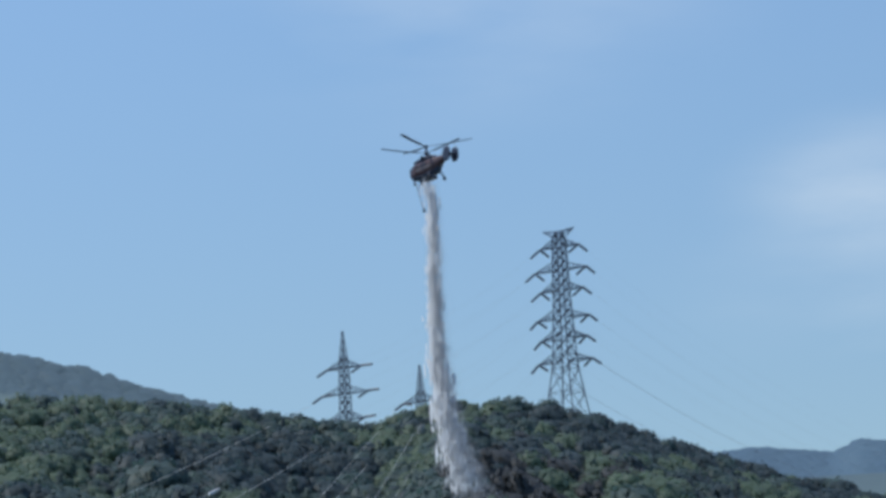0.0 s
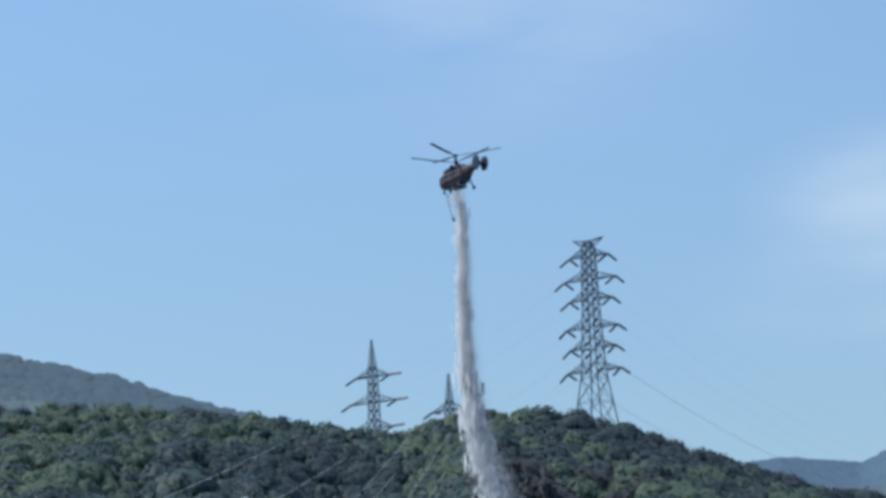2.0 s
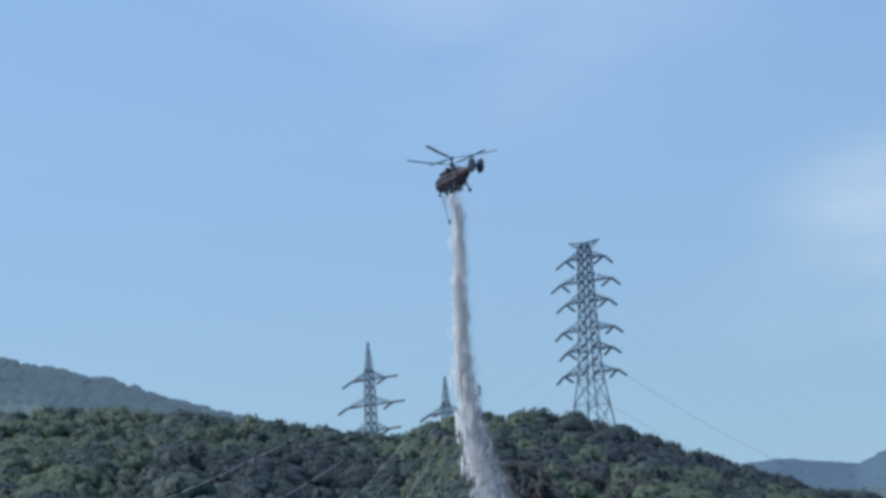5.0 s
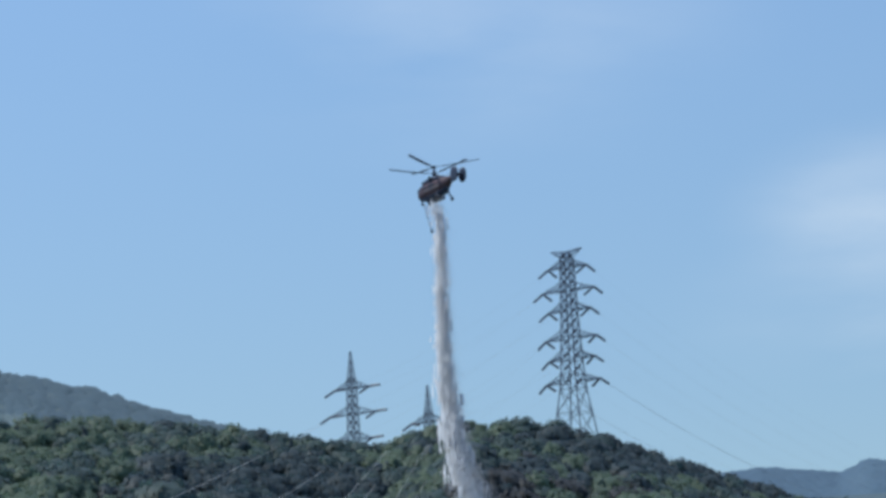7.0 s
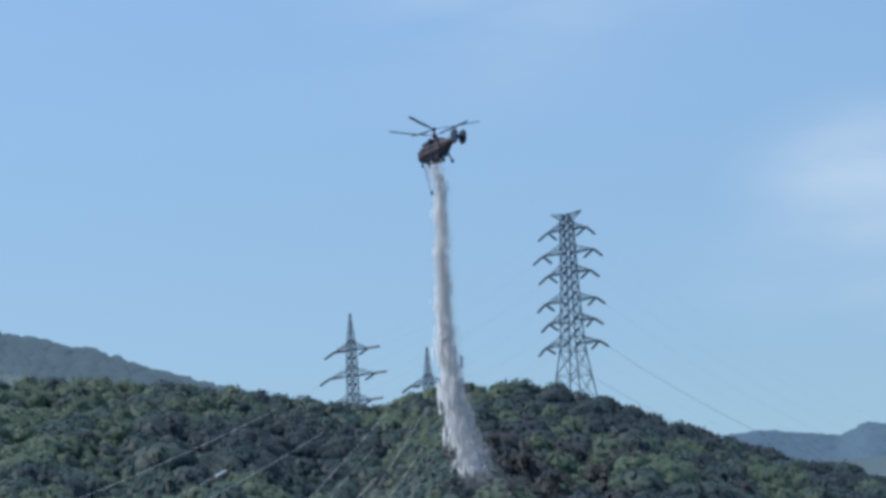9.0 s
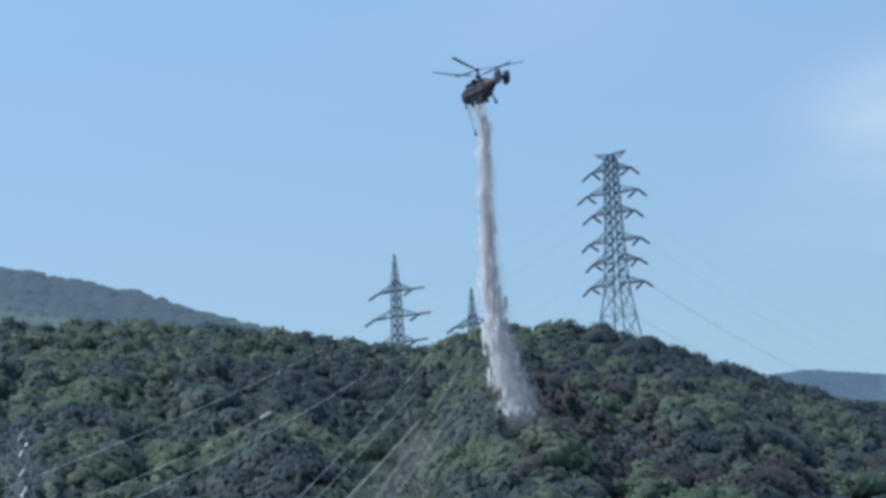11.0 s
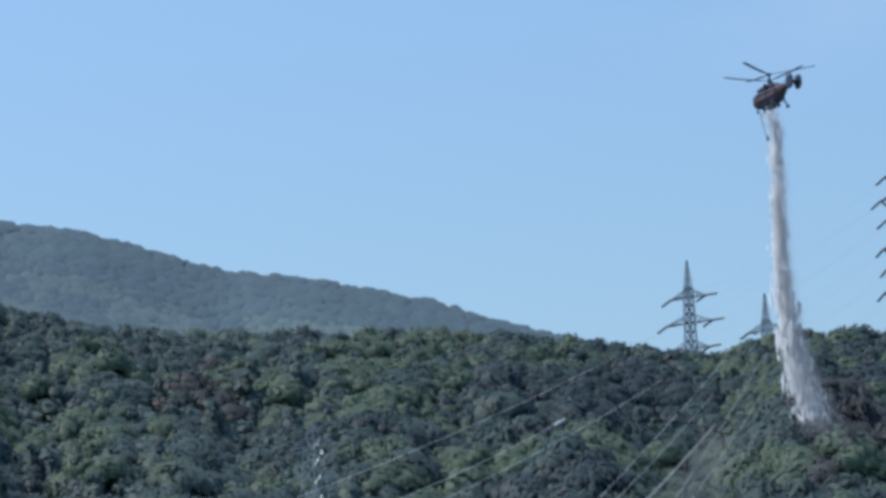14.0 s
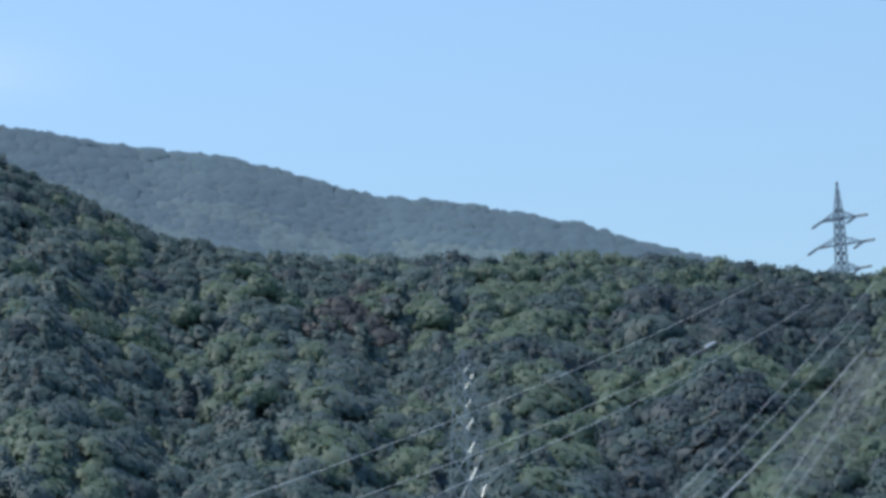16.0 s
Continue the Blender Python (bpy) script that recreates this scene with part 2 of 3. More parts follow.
def build_ground():
    az = np.concatenate([np.arange(-180, -20, 5.0), np.arange(-20, 14, 0.2), np.arange(14, 180, 5.0)])
    r = np.concatenate([[0.5, 3, 10, 40, 120, 250, 400, 500], np.arange(560, 1100, 9), np.arange(1100, 2500, 35), np.arange(2500, 4300, 60), [4500, 4700, 4900]])
    A, Rr = np.meshgrid(np.radians(az), r)
    x, y = Rr * np.sin(A), Rr * np.cos(A)
    v = np.stack([x, y, height(x, y)], -1).reshape(-1, 3)
    n, tris = len(az), []
    i, j = np.meshgrid(np.arange(len(r) - 1), np.arange(n), indexing="ij")
    a, b, c, d = i * n + j, i * n + (j + 1) % n, (i + 1) * n + (j + 1) % n, (i + 1) * n + j
    tris = np.concatenate([np.stack([a, b, c], -1).reshape(-1, 3), np.stack([a, c, d], -1).reshape(-1, 3)])
    hub = np.arange(1, n - 1)
    tris = np.concatenate([tris, np.stack([np.zeros_like(hub), hub + 1, hub], -1)])
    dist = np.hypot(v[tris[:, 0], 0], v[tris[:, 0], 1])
    # far ground takes the leaf colours that carry the haze
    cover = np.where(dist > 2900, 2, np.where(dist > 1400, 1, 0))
    ob = new("ground", mesh_of("ground", v, tris[:, ::-1], [SOIL, HAZED_FAR[0], HAZED_FARTHEST[0]], cover, smooth=True))
    return tagged(ob, "undergrowth-covered valley floor rising into wooded hills", "ground", kind="structure")


build_ground()

# ---- trees ----
PHI = (1 + 5 ** 0.5) / 2
ICO_V = np.array([(-1, PHI, 0), (1, PHI, 0), (-1, -PHI, 0), (1, -PHI, 0), (0, -1, PHI), (0, 1, PHI), (0, -1, -PHI), (0, 1, -PHI), (PHI, 0, -1), (PHI, 0, 1), (-PHI, 0, -1), (-PHI, 0, 1)]) / math.hypot(1, PHI)
ICO_F = np.array([(0, 11, 5), (0, 5, 1), (0, 1, 7), (0, 7, 10), (0, 10, 11), (1, 5, 9), (5, 11, 4), (11, 10, 2), (10, 7, 6), (7, 1, 8), (3, 9, 4), (3, 4, 2), (3, 2, 6), (3, 6, 8), (3, 8, 9), (4, 9, 5), (2, 4, 11), (6, 2, 10), (8, 6, 7), (9, 8, 1)])


def rounder(v, f):
    """The same ball with each triangle split in four."""
    v, seen, out = [tuple(p) for p in v], {}, []

    def middle(a, b):
        key = (min(a, b), max(a, b))
        if key not in seen:
            p = np.array(v[a]) + np.array(v[b])
            v.append(tuple(p / np.linalg.norm(p)))
            seen[key] = len(v) - 1
        return seen[key]

    for a, b, c in f:
        ab, bc, ca = middle(a, b), middle(b, c), middle(c, a)
        out += [(a, ab, ca), (b, bc, ab), (c, ca, bc), (ab, bc, ca)]
    return np.array(v), np.array(out)


BALL_V, BALL_F = rounder(ICO_V, ICO_F)


def crown(seed, lobes, leaves, leaf, tall=False):
    """Points, triangles and soft normals of a crown: full uneven lumps with ragged leaf sprays over them. About 7 m across, its foot at z 0."""
    s = np.random.RandomState(seed)
    vs, fs, ns, count = [], [], [], 0
    for k in range(lobes):
        if tall:
            f = (k + 0.5) / lobes
            c = np.array([s.normal(0, 0.4), s.normal(0, 0.4), 1.5 + 7.5 * f])
            rad = (2.5 - 1.8 * f) * s.uniform(0.8, 1.15)
        else:
            a, q = 2.4 * k + s.uniform(0, 0.8), s.uniform(0.9, 2.4) if k else 0.0
            c = np.array([q * math.cos(a), q * math.sin(a), 4.3 - 0.6 * q + s.uniform(-0.9, 0.7)])
            rad = s.uniform(1.5, 2.6)
        squash = np.array([1, 1, s.uniform(0.65, 0.9)])
        vs.append(c + ICO_V * (rad * 0.82 * s.uniform(0.8, 1.2, (12, 1))) * squash)
        ns.append(ICO_V)
        fs.append(ICO_F + count)
        count += 12
        d = s.normal(size=(leaves, 3))
        d[:, 2] = d[:, 2] * 0.8 + 0.3
        d /= np.linalg.norm(d, axis=1, keepdims=True)
        p = c + d * rad * squash * s.uniform(0.82, 1.22, (leaves, 1))
        nrm = d + s.normal(0, 0.3, d.shape) + (0, 0, 0.15)
        nrm /= np.linalg.norm(nrm, axis=1, keepdims=True)
        u = np.cross(nrm, s.normal(size=d.shape))
        u /= np.linalg.norm(u, axis=1, keepdims=True)
        w = np.cross(nrm, u)
        sz = leaf * s.uniform(0.55, 1.35, (leaves, 1))
        quad = np.stack([p - u * sz, p - w * sz * 0.75 - nrm * sz * 0.2, p + u * sz, p + w * sz * 0.75 - nrm * sz * 0.2], 1)
        vs.append(quad.reshape(-1, 3))
        ns.append(np.repeat(nrm * 0.35 + d * 0.65, 4, 0))
        base = count + 4 * np.arange(leaves)[:, None]
        fs.append(np.concatenate([base + [0, 1, 2], base + [0, 2, 3]]))
        count += 4 * leaves
    v, n = np.concatenate(vs), np.concatenate(ns)
    # the lumps turn softly with the whole crown
    dome = v - (0, 0, 4.0 if tall else 2.4)
    dome /= np.linalg.norm(dome, axis=1, keepdims=True)
    n = n * 0.5 + dome * 0.5
    return v, np.concatenate(fs), n / np.linalg.norm(n, axis=1, keepdims=True)


def forest(name, spots, shapes, mats, label, flat=1.05, calm=0.35, sink=1.9, lean=0.5):
    """One mesh of many trees. spots: rows of x, y, size, turn, shape, material."""
    vs, fs, ms, ns, count = [], [], [], [], 0
    z = height(spots[:, 0], spots[:, 1])
    slope = np.stack([height(spots[:, 0] - 6, spots[:, 1]) - height(spots[:, 0] + 6, spots[:, 1]), height(spots[:, 0], spots[:, 1] - 6) - height(spots[:, 0], spots[:, 1] + 6), np.full(len(z), 12.0)], 1)
    slope /= np.linalg.norm(slope, axis=1, keepdims=True)
    for (x, y, size, turn, shape, mat), zz, lie in zip(spots, z, slope):
        v, f, n = shapes[int(shape)]
        c, s_ = math.cos(turn), math.sin(turn)
        spin = np.array([[c, s_, 0], [-s_, c, 0], [0, 0, 1]])
        wide, deep = 1 + 0.28 * math.sin(37.1 * x + y), 1 + 0.28 * math.sin(11.3 * x - 2 * y)
        at = v * (wide, deep, flat) @ spin * size
        # crowns grow with the slope under them
        at[:, 2] -= lean * (at[:, :2] @ lie[:2]) / lie[2]
        vs.append(at + (x, y, zz - sink * size))
        ns.append(n @ spin * (1 - calm) + lie * calm)
        fs.append(f + count)
        ms.append(np.full(len(f), int(mat)))
        count += len(v)
    me = mesh_of(name, np.concatenate(vs), np.concatenate(fs), mats, np.concatenate(ms), normals=np.concatenate(ns))
    return tagged(new(name, me), label, "forest", kind="stuff")


def far_crown(seed):
    """A crown seen from miles off: one uneven dome."""
    s = np.random.RandomState(seed)
    wave = 1 + 0.14 * np.sin(BALL_V @ s.normal(0, 3.0, 3) + s.uniform(0, 6)) + 0.12 * np.sin(BALL_V @ s.normal(0, 5.0, 3)) + s.uniform(-0.07, 0.07, len(BALL_V))
    return BALL_V * (3.4 * wave)[:, None] * (1, 1, 0.8), BALL_F, BALL_V


NEAR_SHAPES = [crown(10 + k, 5, 38, 0.6) for k in range(8)] + [crown(30 + k, 5, 38, 0.5, True) for k in range(3)]
FAR_SHAPES = [far_crown(50 + k) for k in range(6)]


def scatter(az0, az1, r0, r1, step, seed):
    s = np.random.RandomState(seed)
    xs = np.arange(r1 * math.sin(radians(az0)), r1 * math.sin(radians(az1)), step)
    ys = np.arange(r0 * 0.96, r1, step * 0.92)
    x, y = np.meshgrid(xs, ys)
    x[1::2] += step / 2
    x, y = x.ravel() + s.uniform(-0.38, 0.38, x.size) * step, y.ravel() + s.uniform(-0.38, 0.38, x.size) * step
    r, az = np.hypot(x, y), np.degrees(np.arctan2(x, y))
    keep = (r > r0) & (r < r1) & (az > az0) & (az < az1)
    return x[keep], y[keep], s


def wooded(x, y, s, n_round, n_tall, tall_share):
    n = len(x)
    patch = bumps(x, y, 80, 11) * 3.2 + bumps(x, y, 30, 12) * 1.8
    roll = s.uniform(0, 1, n)
    shape = np.where(s.uniform(0, 1, n) < tall_share, n_round + s.randint(0, n_tall, n), s.randint(0, n_round, n))
    mat = np.where(roll + 0.7 * patch < 0.25, 2, np.where(roll + 0.7 * patch > 1.02, 1, 0))
    size = np.clip(s.lognormal(0.05, 0.26, n), 0.6, 1.75) * (1 + 0.25 * bumps(x, y, 45, 21)) * np.where(mat == 2, 0.95, 1.0)
    return np.stack([x, y, size, s.uniform(0, 6.28, n), shape, mat], 1)


x, y, s = scatter(-15.4, 10.2, 722, 1018, 5.9, 1)
spots = wooded(x, y, s, 8, 3, 0.09)
az, r = np.degrees(np.arctan2(x, y)), np.hypot(x, y)
el = np.degrees(np.arctan2(height(x, y) + 2.5 - EYE, r))
# stands of one kind: bearing, height angle and their half spans in degrees
STANDS_LIGHT = ((1.27, 7.20, 0.80, 0.22), (3.91, 6.10, 0.80, 0.29), (6.30, 5.69, 0.62, 0.34), (0.63, 5.48, 0.54, 0.22), (3.37, 4.61, 0.98, 0.40), (-4.22, 5.63, 0.76, 0.20),
    (-5.52, 6.76, 0.98, 0.20), (-4.41, 7.70, 0.98, 0.12), (-11.94, 8.24, 0.36, 0.34), (-10.15, 7.64, 0.49, 0.20), (-9.89, 6.38, 0.49, 0.54), (-7.45, 7.45, 0.40, 0.12), (-7.20, 6.81, 0.27, 0.16),
    (-6.45, 6.60, 0.34, 0.18), (-7.44, 5.52, 0.34, 0.21), (-4.22, 6.89, 0.40, 0.13), (-0.58, 4.52, 0.71, 0.45), (-5.45, 7.63, 0.71, 0.14))
STANDS_BROWN = ((2.37, 5.92, 1.16, 0.71), (1.87, 6.72, 0.54, 0.31), (5.72, 5.01, 0.98, 0.34), (4.02, 5.02, 0.54, 0.22), (-8.28, 7.03, 0.54, 0.36))
# the dark stand at -1.38 puts a gully's shade into leaf colour
STANDS_DARK = ((4.32, 6.90, 1.5, 0.30), (3.0, 7.25, 0.6, 0.2), (6.6, 6.2, 1.0, 0.12), (-2.33, 5.63, 0.36, 0.20), (-1.38, 6.66, 0.89, 0.27), (-7.68, 6.29, 0.71, 0.34), (-11.61, 7.25, 0.54, 0.27), (-2.69, 6.77, 0.62, 0.31), (-10.85, 8.30, 0.80, 0.12), (-13.4, 9.2, 0.7, 0.4))


def stand(rows):
    """How far each tree belongs to one of the stands, 0 to 1."""
    return np.max([np.exp(-(((az - a) / da) ** 2 + ((el - e) / de) ** 2)) for a, e, da, de in rows], 0)


for rows, kind_, share in ((STANDS_BROWN, 3, 1.15), (STANDS_LIGHT, 1, 1.2), (STANDS_DARK, 2, 1.2)):
    spots[:, 5] = np.where(s.uniform(0, 1, len(x)) < share * stand(rows), kind_, spots[:, 5])
spots[:, 2] = np.where(r > 950, np.minimum(spots[:, 2], 1.2), spots[:, 2])
spots[:, 4] = np.where(r > 950, spots[:, 4] % 8, spots[:, 4])
spots[:, 4] = np.where((spots[:, 5] == 1) & (spots[:, 4] > 7), spots[:, 4] - 5, spots[:, 4])
# haze put into the colour: paler, fewer dark leaves towards the hill's long shoulder
hazed = ease((-3.5 - az) / 5.0)
spots[:, 5] = np.where((spots[:, 5] == 0) & (s.uniform(0, 1, len(x)) < hazed), 4, spots[:, 5])
spots[:, 5] = np.where((spots[:, 5] == 2) & (s.uniform(0, 1, len(x)) < 0.9 * hazed), 0, spots[:, 5])
# the strip kept low under the wires
strip = np.abs(az - np.interp(r, (740, 755, 925, 1000), (-2.3, -2.1, 0.4, 1.4))) < 0.5
spots[:, 2] = np.where(strip, spots[:, 2] * 0.44, spots[:, 2])
spots[:, 5] = np.where(strip & (s.uniform(0, 1, len(x)) < 0.6), 1, spots[:, 5])
bx, by, s = scatter(-3.2, 2.2, 735, 990, 3.0, 6)
baz, br = np.degrees(np.arctan2(bx, by)), np.hypot(bx, by)
low = np.abs(baz - np.interp(br, (740, 755, 925, 1000), (-2.3, -2.1, 0.4, 1.4))) < 0.55
bx, by = bx[low], by[low]
bushes = np.stack([bx, by, s.uniform(0.3, 0.55, len(bx)), s.uniform(0, 6.28, len(bx)), s.randint(0, 7, len(bx)), np.where(s.uniform(0, 1, len(bx)) < 0.65, 1, 0)], 1)
spots = np.concatenate([spots, bushes])
# some light trees stand out one by one
single = np.flatnonzero((spots[:, 5] == 1) & (spots[:, 2] > 0.85) & (np.hypot(spots[:, 0], spots[:, 1]) > 765))
single = s.permutation(single)[:160]
LONE = spots[single]
spots = np.delete(spots, single, 0)
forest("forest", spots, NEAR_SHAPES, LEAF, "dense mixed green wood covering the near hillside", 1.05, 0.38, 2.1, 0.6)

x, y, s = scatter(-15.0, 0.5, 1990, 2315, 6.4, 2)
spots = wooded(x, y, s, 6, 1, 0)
# haze by colour: paler leaves low on the ridge, darker along its crest
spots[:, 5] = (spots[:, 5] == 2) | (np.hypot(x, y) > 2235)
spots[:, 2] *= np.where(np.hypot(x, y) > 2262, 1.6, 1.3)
forest("distant_forest", spots, FAR_SHAPES, HAZED_FAR, "hazy blue-green wood on the long ridge behind", 0.8, 0.75, 0.8, 1.0)
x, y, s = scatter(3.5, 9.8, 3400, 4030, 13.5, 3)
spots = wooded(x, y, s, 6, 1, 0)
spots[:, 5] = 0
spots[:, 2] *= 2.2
forest("farthest_forest", spots, FAR_SHAPES, HAZED_FARTHEST, "pale hazy wood on the farthest hill", 0.6, 0.7, 1.0, 1.0)


# ---- transmission towers ----
TURN = radians(-35)
ALONG = Vector((math.cos(TURN), math.sin(TURN), 0))


def lattice_tower(top, widths, arms, peak, label, mat, pitch=0.85, bar=1.0, brace=0.8):
    """A lattice tower whose highest point is top. widths: rows of metres below the top and the body's width; arms: rows of metres below
    the top and half span; peak: half span of the small arm at the top, or 0 for a pointed top. Returns the thing and the arms' tips."""
    base = ground_at(top.x, top.y) - 0.5
    tall = top.z - base
    thing = new("transmission_tower")
    thing.location, thing.rotation_euler = (top.x, top.y, base), (0, 0, TURN)
    tagged(thing, label, "transmission tower", "transmission towers on the ridge")
    depth, wide = zip(*widths)
    width = lambda d: float(np.interp(d, depth, wide))
    corners = ((-1, -1), (1, -1), (1, 1), (-1, 1))
    at = lambda c, d: Vector((c[0] * width(d) / 2, c[1] * width(d) / 2, tall - d))
    start = depth[0]
    for c in corners:
        bm = bmesh.new()
        ds = [start] + [d for d in depth if start < d < tall] + [tall]
        for d0, d1 in zip(ds, ds[1:]):
            beam(bm, at(c, d0), at(c, d1), min(0.26, 0.12 + 0.05 * width(d0)) * bar, 0.26 * bar)
        part("leg", bm, mat, thing)
    d = start
    while d < tall - 0.5:
        step = max(2.4, width(d) * pitch * (1.5 if width(d) > 5 else 1))
        e = min(d + step, tall)
        bm = bmesh.new()
        for c0, c1 in zip(corners, corners[1:] + corners[:1]):
            beam(bm, at(c0, d), at(c1, e), min(0.17, 0.06 * width(e)) * brace)
            beam(bm, at(c1, d), at(c0, e), min(0.17, 0.06 * width(e)) * brace)
            beam(bm, at(c0, d), at(c1, d), 0.13 * bar)
            if 1.5 < width(d) < 5:
                mid = (at(c0, d) + at(c1, d) + at(c0, e) + at(c1, e)) / 4
                beam(bm, mid - Vector((0, 0, 0.4)), mid + Vector((0, 0, 0.4)), 0.55 * bar)
        part("lattice_section", bm, mat, thing)
        d = e
    tips = []
    for d, half in arms:
        pair = []
        for sx in (-1, 1):
            bm = bmesh.new()
            tip = Vector((sx * half, 0, tall - d + 0.1))
            w0 = width(d)
            for sy in (-1, 1):
                low, high = Vector((sx * w0 / 2, sy * w0 / 2, tall - d)), Vector((sx * width(d - 2.4) / 2, sy * width(d - 2.4) / 2, tall - d + 2.4))
                beam(bm, low, tip, 0.20 * bar)
                beam(bm, high, tip, 0.15 * bar)
                for k in range(1, 5):
                    f, f2 = k / 5, (k - 0.6) / 5
                    beam(bm, low.lerp(tip, f), high.lerp(tip, f2), 0.09 * bar)
                    beam(bm, low.lerp(tip, f), high.lerp(tip, min(1, f + 0.1)), 0.09 * bar)
            for k in range(5):
                f = k / 5
                a, b = Vector((sx * w0 / 2, -w0 / 2, tall - d)).lerp(tip, f), Vector((sx * w0 / 2, w0 / 2, tall - d)).lerp(tip, min(1, f + 0.2))
                beam(bm, a, b, 0.09 * bar)
            part("crossarm", bm, mat, thing)
            pair.append(tip)
        tips.append(pair)
    if peak:
        for sx in (-1, 1):
            bm = bmesh.new()
            tip = Vector((sx * peak, 0, tall + 0.6))
            for sy in (-1, 1):
                beam(bm, (sx * width(0) / 2, sy * width(0) / 2, tall), tip, 0.16 * bar)
                beam(bm, (sx * width(1.8) / 2, sy * width(1.8) / 2, tall - 1.8), tip, 0.16 * bar)
                for f in (0.25, 0.5, 0.75):
                    beam(bm, Vector((sx * width(0) / 2, sy * width(0) / 2, tall)).lerp(tip, f), Vector((sx * width(1.8) / 2, sy * width(1.8) / 2, tall - 1.8)).lerp(tip, f - 0.2), 0.1 * bar)
            part("earth_wire_arm", bm, mat, thing)
    turned = Matrix.Translation(thing.location) @ Matrix.Rotation(TURN, 4, "Z")
    return thing, [[turned @ p for p in pair] for pair in tips], turned


def insulator(thing, turned, tip, way, length=3.8):
    """A string of dark discs from an arm's tip along way (in the world). Returns its far end."""
    inv = turned.inverted()
    a, b = inv @ tip, inv @ (tip + way.normalized() * length)
    bm = bmesh.new()
    pts, rad = [], []
    for k in range(25):
        pts.append(a.lerp(b, k / 24))
        rad.append(0.38 if k % 2 == 1 else 0.26)
    tube(bm, pts, rad, 7)
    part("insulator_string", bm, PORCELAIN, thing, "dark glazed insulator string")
    return tip + way.normalized() * length


def power_line(a, b, sag, radius, mat, label, bundle=0.0, group="power lines over the hill"):
    """A hanging wire from a to b, or two side by side."""
    thing = new("power_line")
    tagged(thing, label, "power line", group)
    for off in ((-bundle / 2, bundle / 2) if bundle else (0,)):
        pts = [Vector(a).lerp(Vector(b), k / 40) - Vector((off, 0, sag * 4 * (k / 40) * (1 - k / 40))) for k in range(41)]
        bm = bmesh.new()
        tube(bm, pts, radius, 5)
        part("wire", bm, mat, thing)
    return thing


T1_TOP, T2_TOP, T3_TOP, T4_TOP = bearing(3.14, 10.18, 1008), bearing(-0.41, 8.77, 1045), bearing(0.80, 8.18, 1056), bearing(-6.51, 6.42, 705)
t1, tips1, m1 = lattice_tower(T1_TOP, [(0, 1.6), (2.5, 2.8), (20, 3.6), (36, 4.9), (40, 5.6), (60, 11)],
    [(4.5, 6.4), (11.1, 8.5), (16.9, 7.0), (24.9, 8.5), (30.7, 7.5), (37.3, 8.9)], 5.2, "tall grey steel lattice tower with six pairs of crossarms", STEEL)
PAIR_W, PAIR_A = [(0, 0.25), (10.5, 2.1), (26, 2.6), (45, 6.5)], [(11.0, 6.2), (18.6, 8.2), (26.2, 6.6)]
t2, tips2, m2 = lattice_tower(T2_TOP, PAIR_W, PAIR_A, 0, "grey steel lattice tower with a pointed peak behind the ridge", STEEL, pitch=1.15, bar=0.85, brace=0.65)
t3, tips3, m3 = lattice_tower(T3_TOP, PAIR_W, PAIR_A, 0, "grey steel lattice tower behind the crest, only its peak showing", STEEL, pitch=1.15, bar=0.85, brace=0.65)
t4, tips4, m4 = lattice_tower(T4_TOP, [(0, 0.6), (3.5, 2.6), (18, 4.2), (30, 5.4), (48, 8.5)], [(4.2, 6.4), (10.6, 6.6), (18.2, 8.2)], 0,
    "weathered grey lattice tower standing among the trees on the slope", STEEL_DARK, pitch=1.2, bar=0.55, brace=1.05)

# wires that leave the tall tower for the far valley, and those to its neighbours
AWAY = bearing(8.6, 5.35, 1120)
for k, pair in enumerate(tips1):
    for side, tip in enumerate(pair):
        goal = AWAY + ALONG * (side * 16 - 8) + Vector((0, 0, 15 - 3.0 * k))
        end = insulator(t1, m1, tip, goal - tip + Vector((0, 0, -22)))
        power_line(end, goal, 6, 0.042 if k == 5 else 0.009, WIRE_DIM, "thin grey power line dropping from the tall tower")
        other = (tips2 if k < 3 else tips3)[k % 3][side]
        out = insulator(t1, m1, tip, other - tip + Vector((0, 0, -20)))
        t, m = (t2, m2) if k < 3 else (t3, m3)
        back = insulator(t, m, other, out - other + Vector((0, 0, -24)))
        power_line(out, back, 2.5, 0.012, WIRE_DIM, "thin grey power line strung between two towers")

for k, pair in enumerate(tips2):
    for side, tip in enumerate(pair):
        goal = {(1, 0): bearing(-14.2, 3.0, 480), (2, 0): bearing(-12.0, 3.1, 480), (2, 1): bearing(-10.0, 3.1, 480)}.get((k, side))
        end = insulator(t2, m2, tip, Vector((-0.85, -0.4, -0.62)))
        if goal:
            power_line(end, goal, 6.0 if (k, side) == (2, 0) else 4.4, 0.027, WIRE, "pale twin power line running down over the wooded slope", 0.5)
            if (k, side) == (2, 0):
                line_end, line_goal = end, goal
